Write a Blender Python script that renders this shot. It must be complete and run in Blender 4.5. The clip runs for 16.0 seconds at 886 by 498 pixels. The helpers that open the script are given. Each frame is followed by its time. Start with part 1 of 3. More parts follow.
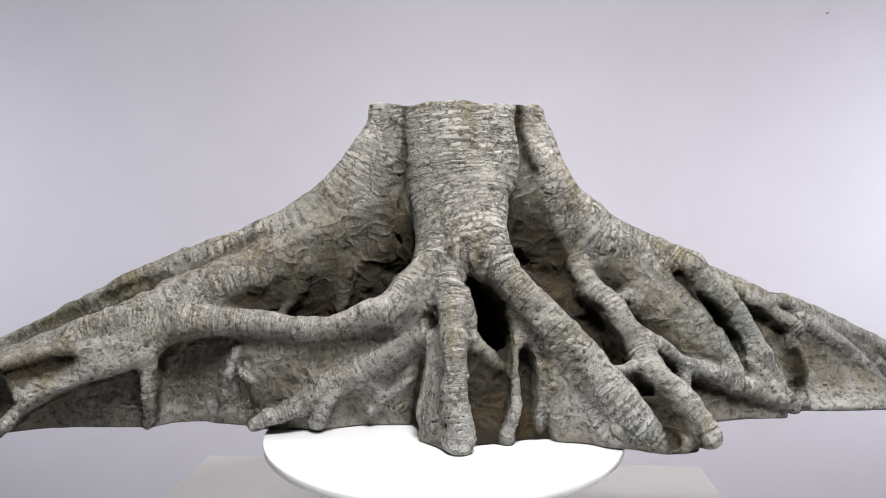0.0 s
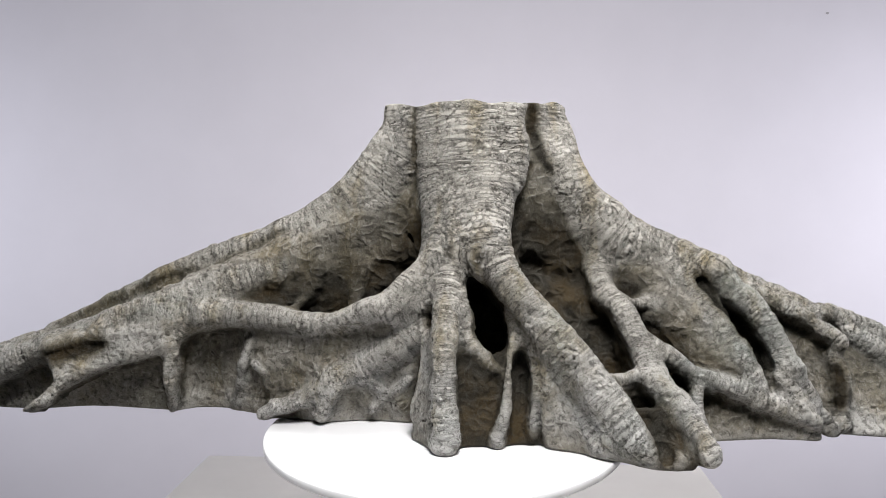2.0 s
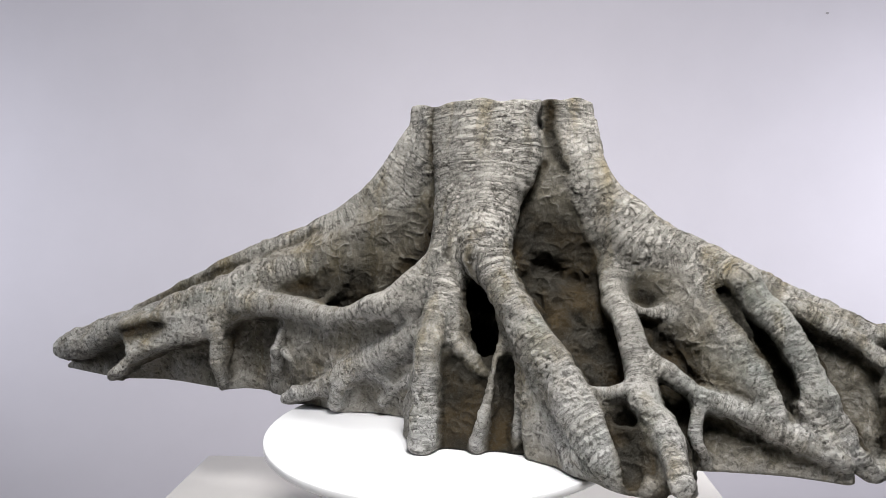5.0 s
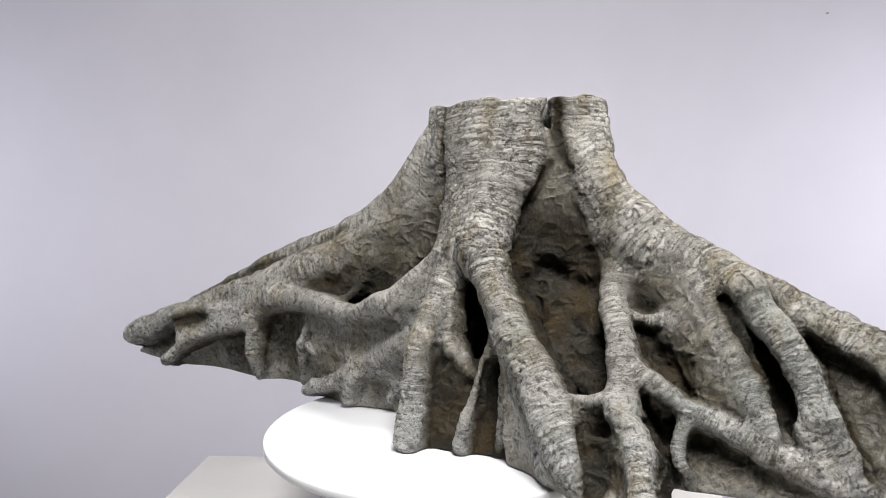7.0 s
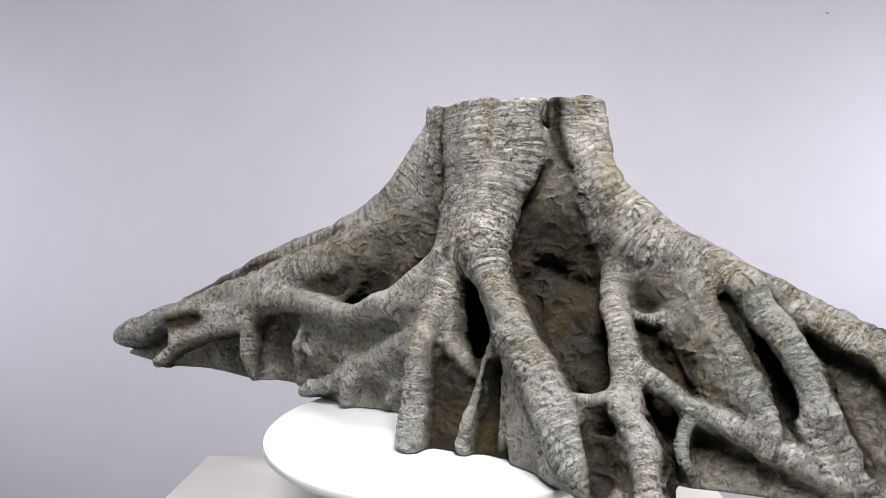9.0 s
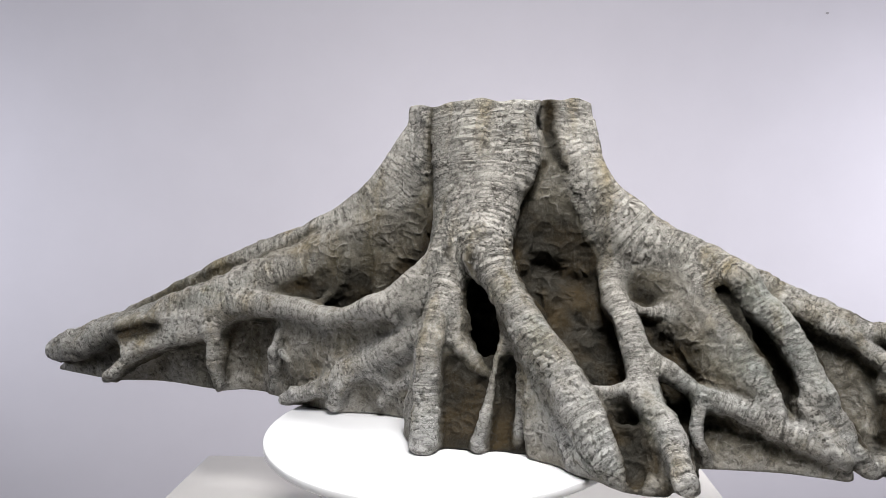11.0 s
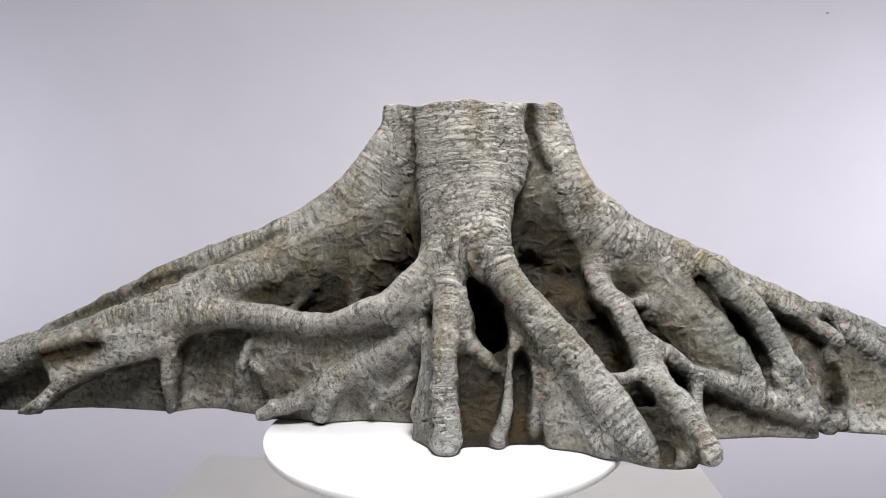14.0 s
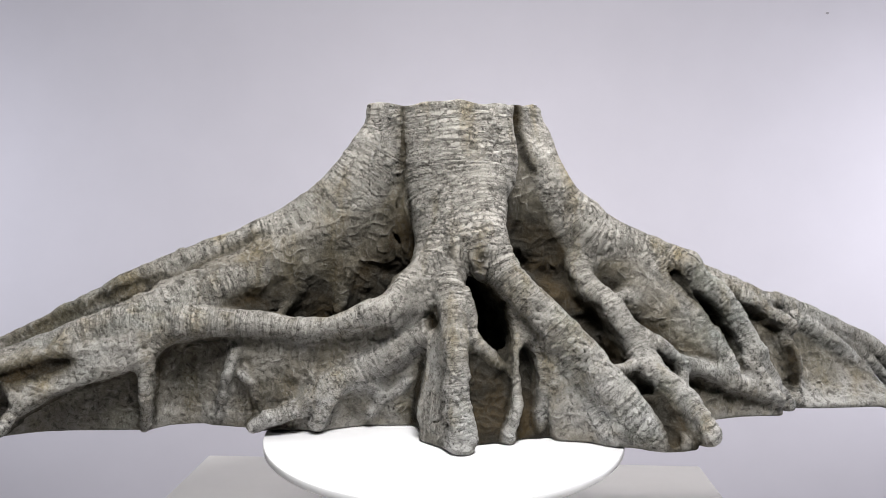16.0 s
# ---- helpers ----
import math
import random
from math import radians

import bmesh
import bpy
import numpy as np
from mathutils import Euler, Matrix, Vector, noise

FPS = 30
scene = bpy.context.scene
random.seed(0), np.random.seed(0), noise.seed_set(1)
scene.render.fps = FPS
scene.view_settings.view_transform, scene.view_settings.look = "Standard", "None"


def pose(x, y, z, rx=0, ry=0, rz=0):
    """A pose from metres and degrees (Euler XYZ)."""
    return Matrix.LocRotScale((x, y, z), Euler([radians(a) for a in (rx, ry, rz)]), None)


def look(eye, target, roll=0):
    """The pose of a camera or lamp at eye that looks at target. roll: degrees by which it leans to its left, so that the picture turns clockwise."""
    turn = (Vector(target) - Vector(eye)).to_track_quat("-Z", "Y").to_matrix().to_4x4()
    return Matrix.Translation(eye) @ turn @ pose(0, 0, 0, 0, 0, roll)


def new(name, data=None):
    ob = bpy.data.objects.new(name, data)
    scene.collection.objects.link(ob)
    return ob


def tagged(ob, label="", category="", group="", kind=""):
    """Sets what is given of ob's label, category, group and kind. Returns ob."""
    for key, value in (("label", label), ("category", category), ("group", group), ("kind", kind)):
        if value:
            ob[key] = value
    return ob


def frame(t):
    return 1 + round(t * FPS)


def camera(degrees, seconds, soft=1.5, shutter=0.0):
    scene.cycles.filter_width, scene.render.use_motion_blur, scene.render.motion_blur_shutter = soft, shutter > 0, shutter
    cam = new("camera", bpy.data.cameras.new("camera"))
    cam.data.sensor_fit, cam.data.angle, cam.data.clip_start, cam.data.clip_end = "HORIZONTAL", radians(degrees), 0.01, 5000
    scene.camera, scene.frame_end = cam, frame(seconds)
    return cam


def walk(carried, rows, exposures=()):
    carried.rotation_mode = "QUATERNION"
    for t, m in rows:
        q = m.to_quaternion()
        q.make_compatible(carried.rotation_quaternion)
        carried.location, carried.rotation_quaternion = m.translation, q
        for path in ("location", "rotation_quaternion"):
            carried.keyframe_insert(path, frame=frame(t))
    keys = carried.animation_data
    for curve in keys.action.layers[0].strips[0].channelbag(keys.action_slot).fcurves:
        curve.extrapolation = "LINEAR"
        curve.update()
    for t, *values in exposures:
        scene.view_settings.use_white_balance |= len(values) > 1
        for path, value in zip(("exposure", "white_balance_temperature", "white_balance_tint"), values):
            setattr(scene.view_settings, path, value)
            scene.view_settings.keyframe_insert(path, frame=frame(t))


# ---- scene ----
# A cast tree stump turns on a motorised turntable before a plain studio wall.
cam = camera(62.58, 16.0, soft=0.35)
EYE = pose(0, -0.8284, 0.2777, 90 - 4.743, 0, 0.065)
walk(cam, [(0.0, EYE), (16.0, EYE)])

# The turn of the platter in degrees, second by second.
TURN = [(0.0, 0.0), (0.5, -2.75), (1.0, -5.5), (1.5, -8.25), (2.0, -11.1), (2.5, -13.95), (3.0, -16.85), (3.5, -19.7),
        (4.0, -22.6), (5.0, -28.4), (6.0, -34.25), (6.5, -37.05), (7.0, -39.75), (7.4, -41.9), (7.6, -42.15), (7.9, -42.15), (8.2, -41.7),
        (8.5, -40.45), (9.0, -38.1), (10.0, -32.8), (11.0, -27.2), (11.5, -24.3), (12.0, -21.4), (12.5, -18.53), (13.0, -15.7),
        (13.5, -12.93), (14.0, -10.08), (14.5, -7.2), (15.0, -4.32), (15.5, -1.46), (16.0, 1.46)]

# ---- light ----
world = bpy.data.worlds.new("studio")
scene.world = world
world.use_nodes = True
world.node_tree.nodes["Background"].inputs[0].default_value = (0.80, 0.82, 1.0, 1)
world.node_tree.nodes["Background"].inputs[1].default_value = 0.01
scene.view_settings.exposure = 0.0


def softbox(name, eye, target, width, height, watts, colour=(1, 1, 1)):
    lamp = bpy.data.lights.new(name, "AREA")
    lamp.shape, lamp.size, lamp.size_y, lamp.energy, lamp.color = "RECTANGLE", width, height, watts, colour
    ob = new(name, lamp)
    ob.matrix_world = look(eye, target)
    return ob


softbox("softbox_key", (0.12, -0.72, 1.35), (0.0, 0.0, 0.1), 0.5, 0.35, 17, (1.0, 0.985, 0.97)).data.spread = radians(130)
softbox("softbox_top", (0.25, 0.15, 1.4), (0.1, 0.05, 0.0), 0.4, 0.3, 4.5, (1.0, 0.98, 0.97)).data.spread = radians(100)
softbox("background_light_left", (-1.9, 0.25, 0.22), (-0.3, 0.95, 0.2), 0.4, 0.4, 5.5, (0.90, 0.93, 1.0)).data.spread = radians(120)
softbox("background_light_right", (1.9, 0.25, 0.22), (0.3, 0.95, 0.2), 0.4, 0.4, 9.2, (0.95, 0.95, 1.0)).data.spread = radians(120)


# ---- materials ----
class Nodes:
    """A short way to write a node material."""

    def __init__(self, name):
        self.mat = bpy.data.materials.new(name)
        self.mat.use_nodes = True
        self.tree = self.mat.node_tree
        self.bsdf = self.tree.nodes["Principled BSDF"]

    def add(self, kind, **kw):
        n = self.tree.nodes.new(kind)
        for k, v in kw.items():
            n.inputs[k.replace("_", " ")].default_value = v
        return n

    def link(self, a, b):
        self.tree.links.new(a, b)

    def ramp(self, source, stops):
        n = self.tree.nodes.new("ShaderNodeValToRGB")
        while len(n.color_ramp.elements) < len(stops):
            n.color_ramp.elements.new(0.5)
        for e, (p, c) in zip(n.color_ramp.elements, stops):
            e.position, e.color = p, (*c, 1) if len(c) == 3 else c
        self.link(source, n.inputs[0])
        return n.outputs[0]

    def math(self, op, a, b=0.0):
        n = self.tree.nodes.new("ShaderNodeMath")
        n.operation = op
        for i, v in ((0, a), (1, b)):
            if isinstance(v, (int, float)):
                n.inputs[i].default_value = v
            else:
                self.link(v, n.inputs[i])
        return n.outputs[0]

    def mix(self, fac, a, b, blend="MIX"):
        n = self.tree.nodes.new("ShaderNodeMix")
        n.data_type, n.blend_type = "RGBA", blend
        for i, v in ((0, fac), (6, a), (7, b)):
            if isinstance(v, (int, float)):
                n.inputs[i].default_value = v
            elif isinstance(v, tuple):
                n.inputs[i].default_value = (*v, 1)
            else:
                self.link(v, n.inputs[i])
        return n.outputs[2]

    def noise(self, scale, detail=4, rough=0.55, where=None, w=None, distort=0.0):
        n = self.tree.nodes.new("ShaderNodeTexNoise")
        n.inputs["Scale"].default_value, n.inputs["Detail"].default_value = scale, detail
        n.inputs["Roughness"].default_value, n.inputs["Distortion"].default_value = rough, distort
        if w is not None:
            n.noise_dimensions = "4D"
            self.link(w, n.inputs["W"])
        self.link(where or self.place(), n.inputs["Vector"])
        return n.outputs["Fac"]

    def place(self):
        n = self.tree.nodes.new("ShaderNodeTexCoord")
        return n.outputs["Object"]

    def bump(self, height, strength, distance, before=None):
        n = self.tree.nodes.new("ShaderNodeBump")
        n.inputs["Strength"].default_value, n.inputs["Distance"].default_value = strength, distance
        self.link(height, n.inputs["Height"])
        if before is not None:
            self.link(before, n.inputs["Normal"])
        return n.outputs[0]


def bark_material(name):
    """Cast bark, painted and dry-brushed: grey tones in patches, olive and teal glazes, brown-washed hollows and cracks
    with shade painted in.
    """
    m = Nodes(name)

    def carried(key):
        n = m.tree.nodes.new("ShaderNodeAttribute")
        n.attribute_name = key
        return n.outputs["Fac"]

    def grey(v):
        return (v, v, v)

    height, wash_shade = carried("height"), carried("stain_shade")
    s = m.math("ADD", carried("along"), m.math("MULTIPLY", m.noise(14, 1), 0.004))
    ring = m.math("ABSOLUTE", m.math("SUBTRACT", m.noise(9, 2, 0.6, w=m.math("MULTIPLY", s, 150.0)), 0.5))
    line = m.ramp(ring, [(0.0, grey(1)), (0.042, grey(0))])
    up = m.tree.nodes.new("ShaderNodeSeparateXYZ")
    m.link(m.place(), up.inputs[0])
    ringed = m.math("MULTIPLY", carried("limb"), m.ramp(up.outputs[2], [(0.05, grey(0.7)), (0.22, grey(1))]))
    where_lines = m.math("MULTIPLY", ringed, m.ramp(m.noise(15, 3), [(0.33, grey(0.25)), (0.50, grey(1))]))
    rough = m.noise(150, 5, 0.65, distort=0.6)
    grain = m.noise(520, 3, 0.7)
    spread = m.math("MULTIPLY", m.math("ADD", m.noise(26, 5, 0.7), 0.35), wash_shade)
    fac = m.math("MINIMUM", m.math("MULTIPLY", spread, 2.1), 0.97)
    outer = m.math("SUBTRACT", 1.0, fac)
    # body colour in soft patches
    c = m.ramp(m.noise(9, 6, 0.62), [(0.28, (0.335, 0.316, 0.283)), (0.48, (0.425, 0.403, 0.365)), (0.68, (0.505, 0.482, 0.443))])
    smudge = m.ramp(m.noise(30, 6, 0.75), [(0.54, grey(0)), (0.70, grey(0.4))])
    c = m.mix(smudge, c, (0.115, 0.11, 0.098))
    tall = m.tree.nodes.new("ShaderNodeMapping")
    tall.inputs["Scale"].default_value = (1.0, 1.0, 0.22)
    m.link(m.place(), tall.inputs["Vector"])
    olive = m.ramp(m.noise(21, 5, 0.6, where=tall.outputs[0], distort=0.3), [(0.50, grey(0)), (0.66, grey(0.7))])
    c = m.mix(olive, c, (0.26, 0.205, 0.10))
    teal = m.ramp(m.noise(6.5, 4, 0.6), [(0.57, grey(0)), (0.72, grey(0.5))])
    c = m.mix(teal, c, (0.19, 0.26, 0.25))
    pale = m.math("MULTIPLY", m.ramp(up.outputs[2], [(0.02, grey(1)), (0.17, grey(0))]), m.ramp(m.noise(22, 5, 0.65), [(0.38, grey(0)), (0.60, grey(0.85))]))
    c = m.mix(pale, c, (0.64, 0.632, 0.618))
    # brown and olive washes, darkened further as painted shade in the hollows
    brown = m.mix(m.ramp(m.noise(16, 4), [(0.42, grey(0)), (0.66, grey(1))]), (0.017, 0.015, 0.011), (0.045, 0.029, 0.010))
    c = m.mix(m.ramp(m.math("MULTIPLY", wash_shade, m.math("ADD", m.noise(24, 4), 0.5)), [(0.06, grey(0)), (0.34, grey(0.55))]), c, (0.185, 0.155, 0.085))
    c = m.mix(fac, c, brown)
    # cracks hold the dark washes and painted crease shade, crests catch the dry brush
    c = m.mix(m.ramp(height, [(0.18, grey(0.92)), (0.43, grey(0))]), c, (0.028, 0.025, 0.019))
    c = m.mix(m.math("MULTIPLY", m.math("MULTIPLY", line, where_lines), outer), c, (0.04, 0.036, 0.029))
    c = m.mix(m.ramp(rough, [(0.37, grey(0.62)), (0.47, grey(0))]), c, (0.055, 0.05, 0.042))
    c = m.mix(m.math("MULTIPLY", m.ramp(rough, [(0.54, grey(0)), (0.66, grey(0.4))]), outer), c, (0.58, 0.567, 0.54))
    c = m.mix(m.ramp(grain, [(0.36, grey(0.35)), (0.50, grey(0))]), c, (0.08, 0.075, 0.065))
    brushed = m.math("MULTIPLY", m.ramp(height, [(0.56, grey(0)), (0.85, grey(0.7))]), m.math("ADD", m.math("MULTIPLY", outer, 0.95), 0.02))
    c = m.mix(brushed, c, (0.58, 0.567, 0.54))
    m.link(c, m.bsdf.inputs["Base Color"])
    m.bsdf.inputs["Roughness"].default_value = 0.75
    m.bsdf.inputs["Specular IOR Level"].default_value = 0.12
    cut = m.math("SUBTRACT", 1.0, m.math("MULTIPLY", m.ramp(ring, [(0.0, grey(1)), (0.06, grey(0))]), where_lines))
    n = m.bump(cut, 1.0, 0.0016)
    n = m.bump(rough, 1.0, 0.0032, n)
    n = m.bump(grain, 0.9, 0.0012, n)
    m.link(n, m.bsdf.inputs["Normal"])
    return m.mat


def plain(name, colour, rough, vary=0.04, bump=0.1):
    m = Nodes(name)
    n = m.noise(6, 4)
    lo, hi = tuple(v * (1 - vary) for v in colour), tuple(min(1, v * (1 + vary)) for v in colour)
    m.link(m.ramp(n, [(0.3, lo), (0.7, hi)]), m.bsdf.inputs["Base Color"])
    m.link(m.ramp(m.noise(40, 3), [(0.3, (rough - 0.06,) * 3), (0.7, (rough + 0.06,) * 3)]), m.bsdf.inputs["Roughness"])
    m.link(m.bump(m.noise(350, 3), bump, 0.001), m.bsdf.inputs["Normal"])
    return m.mat


BARK = bark_material("cast_bark")
PAINT = plain("wall_paint", (0.685, 0.66, 0.73), 0.85, 0.02, 0.05)
WHITE = plain("white_acrylic", (0.85, 0.85, 0.87), 0.35, 0.01, 0.02)
PLINTH = plain("plinth_laminate", (0.62, 0.60, 0.58), 0.6)
BLACK = plain("black_plastic", (0.03, 0.03, 0.035), 0.45)
FLOOR = plain("floor_vinyl", (0.12, 0.12, 0.13), 0.6)
CHIP = plain("chipped_paint", (0.36, 0.35, 0.37), 0.9)
DARK = plain("dark_paint", (0.10, 0.10, 0.11), 0.8)


# ---- building helpers ----
def part(name, bm, material, parent=None, label="", smooth=True):
    me = bpy.data.meshes.new(name)
    bm.to_mesh(me)
    bm.free()
    for p in me.polygons:
        p.use_smooth = smooth
    me.materials.append(material)
    ob = new(name, me)
    ob.parent = parent
    return tagged(ob, label)


def box(x0, y0, z0, x1, y1, z1, bevel=0.0):
    bm = bmesh.new()
    bmesh.ops.create_cube(bm, size=1)
    bmesh.ops.scale(bm, vec=(x1 - x0, y1 - y0, z1 - z0), verts=bm.verts)
    bmesh.ops.translate(bm, vec=((x0 + x1) / 2, (y0 + y1) / 2, (z0 + z1) / 2), verts=bm.verts)
    if bevel:
        bmesh.ops.bevel(bm, geom=bm.edges[:], offset=bevel, segments=3, affect="EDGES", profile=0.5)
    return bm


def lathe(profile, steps=128):
    """A turned solid from (radius, height) pairs."""
    bm = bmesh.new()
    rings = []
    for r, z in profile:
        rings.append([bm.verts.new((r * math.cos(a), r * math.sin(a), z)) for a in (2 * math.pi * i / steps for i in range(steps))])
    for a, b in zip(rings, rings[1:]):
        for i in range(steps):
            bm.faces.new((a[i], a[(i + 1) % steps], b[(i + 1) % steps], b[i]))
    bm.faces.new(rings[0][::-1])
    bm.faces.new(rings[-1])
    bmesh.ops.recalc_face_normals(bm, faces=bm.faces[:])
    return bm


# ---- the studio ----
def structure(name, bm, material, label):
    return tagged(part(name, bm, material, None, label, smooth=False), label, kind="structure")


WALL_Y, FLOOR_Z, TOP_Z = 0.95, -1.07, 2.0
structure("wall_back", box(-3, WALL_Y, FLOOR_Z, 3, WALL_Y + 0.1, TOP_Z), PAINT, "pale grey lavender painted studio wall")
structure("wall_left", box(-3.1, -3, FLOOR_Z, -3, WALL_Y + 0.1, TOP_Z), DARK, "dark grey painted side wall")
structure("wall_right", box(3, -3, FLOOR_Z, 3.1, WALL_Y + 0.1, TOP_Z), DARK, "dark grey painted side wall")
structure("wall_front", box(-3.1, -3.1, FLOOR_Z, 3.1, -3, TOP_Z), DARK, "dark grey painted wall behind the camera")
structure("floor", box(-3.1, -3.1, FLOOR_Z - 0.1, 3.1, WALL_Y + 0.1, FLOOR_Z), FLOOR, "grey vinyl studio floor")
structure("ceiling", box(-3.1, -3.1, TOP_Z, 3.1, WALL_Y + 0.1, TOP_Z + 0.1), DARK, "dark grey painted ceiling")

def wall_chip():
    """A small scuffed chip in the paint."""
    bm = bmesh.new()
    rim = [bm.verts.new((0.004 * k * math.cos(a), -0.0006, 0.003 * k * math.sin(a))) for a, k in ((i * math.pi / 5, 0.7 + 0.5 * random.random()) for i in range(10))]
    top = bm.verts.new((0.0005, -0.0014, 0.0003))
    for a, b in zip(rim, rim[1:] + rim[:1]):
        bm.faces.new((a, b, top))
    return bm


chip = part("paint_chip", wall_chip(), CHIP, bpy.data.objects["wall_back"], "small grey scuff in the paint")
chip.location = (0.9135, WALL_Y, 0.694)

DISC_R, DISC_H, PLINTH_Z = 0.2045, 0.009, -0.165
plinth = new("plinth")
plinth.location = (-0.015, -0.07, FLOOR_Z)
plinth.rotation_euler = (0, 0, radians(-3.4))
tagged(plinth, "light grey laminated square display plinth on the floor", "plinth")
part("body", box(-0.385, -0.385, 0, 0.385, 0.385, PLINTH_Z - FLOOR_Z - 0.02, 0.003), PLINTH, plinth)
part("top", box(-0.402, -0.402, PLINTH_Z - FLOOR_Z - 0.02, 0.402, 0.402, PLINTH_Z - FLOOR_Z, 0.004), PLINTH, plinth)

turntable = new("turntable")
turntable.location = (0, 0, PLINTH_Z)
tagged(turntable, "motorised turntable with a round white platter and black base", "turntable")
H = -PLINTH_Z - DISC_H
part("base", lathe([(0.0, 0), (0.125, 0), (0.13, 0.004), (0.13, H - 0.03), (0.12, H - 0.02), (0.0, H - 0.02)]), BLACK, turntable, "black plastic motor base")
platter = part("platter", lathe([(0.0, H - 0.02), (0.06, H - 0.02), (0.06, H), (DISC_R - 0.001, H), (DISC_R, H + 0.001), (DISC_R, H + DISC_H - 0.001),
                                 (DISC_R - 0.001, H + DISC_H), (0.0, H + DISC_H)]), WHITE, turntable, "glossy white round platter")


# ---- the stump ----
# Roots are tapering strokes (x, y, z, radius in mm, on the skin that faces forward); hollows are sheets between two lines.
# They melt into one another as a solid, which is then skinned and split into its limbs.
SOLIDS = []
HOLES = []
# Which way a stroke lies from its given skin: behind it, under it, or inward of either flank.
FRONT, SUNK, CREST, LEFT, RIGHT = (np.array(v) for v in ((-0.3, 0.9, -0.12), (-0.4, 1.3, -0.15), (-0.1, 0.5, -0.85), (0.4, 0.8, -0.35), (-0.5, 0.75, -0.35)))


def smooth_line(p, per=5):
    """A Catmull-Rom line through the rows of p."""
    q = np.vstack([2 * p[0] - p[1], p, 2 * p[-1] - p[-2]])
    t = np.linspace(0, 1, per, endpoint=False)[:, None]
    out = []
    for a, b, c, d in zip(q, q[1:], q[2:], q[3:]):
        out.append(0.5 * (2 * b + (c - a) * t + (2 * a - 5 * b + 4 * c - d) * t**2 + (3 * b - a - 3 * c + d) * t**3))
    return np.vstack(out + [p[-1:]])


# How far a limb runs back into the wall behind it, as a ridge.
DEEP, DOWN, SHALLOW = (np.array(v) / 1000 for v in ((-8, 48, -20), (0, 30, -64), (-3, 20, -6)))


def stroke(name, blend, way, points, keel=None, wash_shade=0.0):
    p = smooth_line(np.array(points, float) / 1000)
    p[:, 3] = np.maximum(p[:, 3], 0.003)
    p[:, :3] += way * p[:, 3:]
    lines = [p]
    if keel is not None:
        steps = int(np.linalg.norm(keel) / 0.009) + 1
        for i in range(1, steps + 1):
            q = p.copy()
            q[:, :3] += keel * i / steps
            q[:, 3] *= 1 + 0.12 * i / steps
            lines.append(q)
    # the keel darkens backward: brown paint plus shade painted in beside the limb
    SOLIDS.append((name, blend / 1000, lines, [min(1.0, 0.03 * 1000 * np.linalg.norm(keel) * i / len(lines)) if i else wash_shade for i in range(len(lines))]))


def carve(blend, wash_shade, points):
    """A groove or pit along a line, with brown paint and shade put into its colour."""
    HOLES.append(("", blend / 1000, [smooth_line(np.array(points, float) / 1000)], [wash_shade]))


def web(name, blend, thick, stain_shade_top, stain_shade_foot, upper, lower):
    """A sheet between two lines; the tones set its brown paint and painted-in shade at either of them."""
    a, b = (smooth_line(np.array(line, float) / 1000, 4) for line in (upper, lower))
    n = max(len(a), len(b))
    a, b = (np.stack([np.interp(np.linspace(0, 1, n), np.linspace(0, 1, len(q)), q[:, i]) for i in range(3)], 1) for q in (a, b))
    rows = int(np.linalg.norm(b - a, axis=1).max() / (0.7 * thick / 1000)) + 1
    lines, stain_shades = [], []
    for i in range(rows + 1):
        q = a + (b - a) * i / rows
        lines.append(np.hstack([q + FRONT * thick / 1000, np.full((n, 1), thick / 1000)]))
        stain_shades.append(stain_shade_top + (stain_shade_foot - stain_shade_top) * (i / rows)**1.4)
    SOLIDS.append((name, blend / 1000, lines, stain_shades))


stroke("trunk", 20, FRONT, [(10, 95, 381, 40), (15, 100, 320, 55), (20, 110, 250, 70), (25, 120, 190, 70)])
stroke("trunk", 12, FRONT, [(-22, 58, 381, 26), (-14, 50, 330, 28), (-4, 38, 277, 30), (6, 18, 240, 32), (6, 2, 200, 30)])
stroke("trunk", 12, FRONT, [(14, 52, 381, 26), (18, 38, 336, 30), (22, 30, 290, 32), (26, 14, 245, 30), (24, -2, 205, 26)])
stroke("trunk", 12, FRONT, [(52, 53, 381, 26), (56, 40, 340, 28), (56, 26, 298, 32), (54, 8, 258, 32), (52, -7, 230, 30), (55, -16, 205, 27)])
stroke("trunk", 8, FRONT, [(78, 60, 381, 15), (73, 47, 361, 18), (76, 40, 320, 22), (72, 34, 290, 24)])
stroke("trunk", 8, FRONT, [(94, 92, 384, 18), (100, 94, 340, 18), (104, 92, 290, 18)])
stroke("trunk", 8, FRONT, [(30, 100, 372, 26), (112, 122, 372, 18)])
stroke("trunk", 8, FRONT, [(30, 100, 325, 30), (112, 120, 320, 17)])
stroke("trunk", 14, CREST, [(-88, 74, 348, 18), (-112, 68, 308, 22), (-144, 66, 280, 25), (-178, 62, 254, 26), (-215, 60, 236, 24)])
stroke("root", 14, CREST, [(225, 102, 229, 26), (262, 98, 216, 24), (290, 88, 206, 21), (311, 72, 198, 17)])
stroke("trunk", 14, LEFT, [(-84, 76, 381, 16), (-88, 74, 350, 20), (-116, 66, 305, 24), (-136, 64, 282, 26), (-148, 63, 250, 28), (-165, 60, 240, 26)])
stroke("trunk", 14, FRONT, [(-50, 67, 380, 16), (-47, 56, 330, 22), (-72, 62, 290, 24), (-93, 61, 266, 24), (-110, 66, 240, 24)])
stroke("trunk", 8, RIGHT, [(123, 121, 381, 15), (130, 113, 350, 17), (142, 92, 303, 23), (158, 92, 275, 27), (185, 92, 250, 30)])
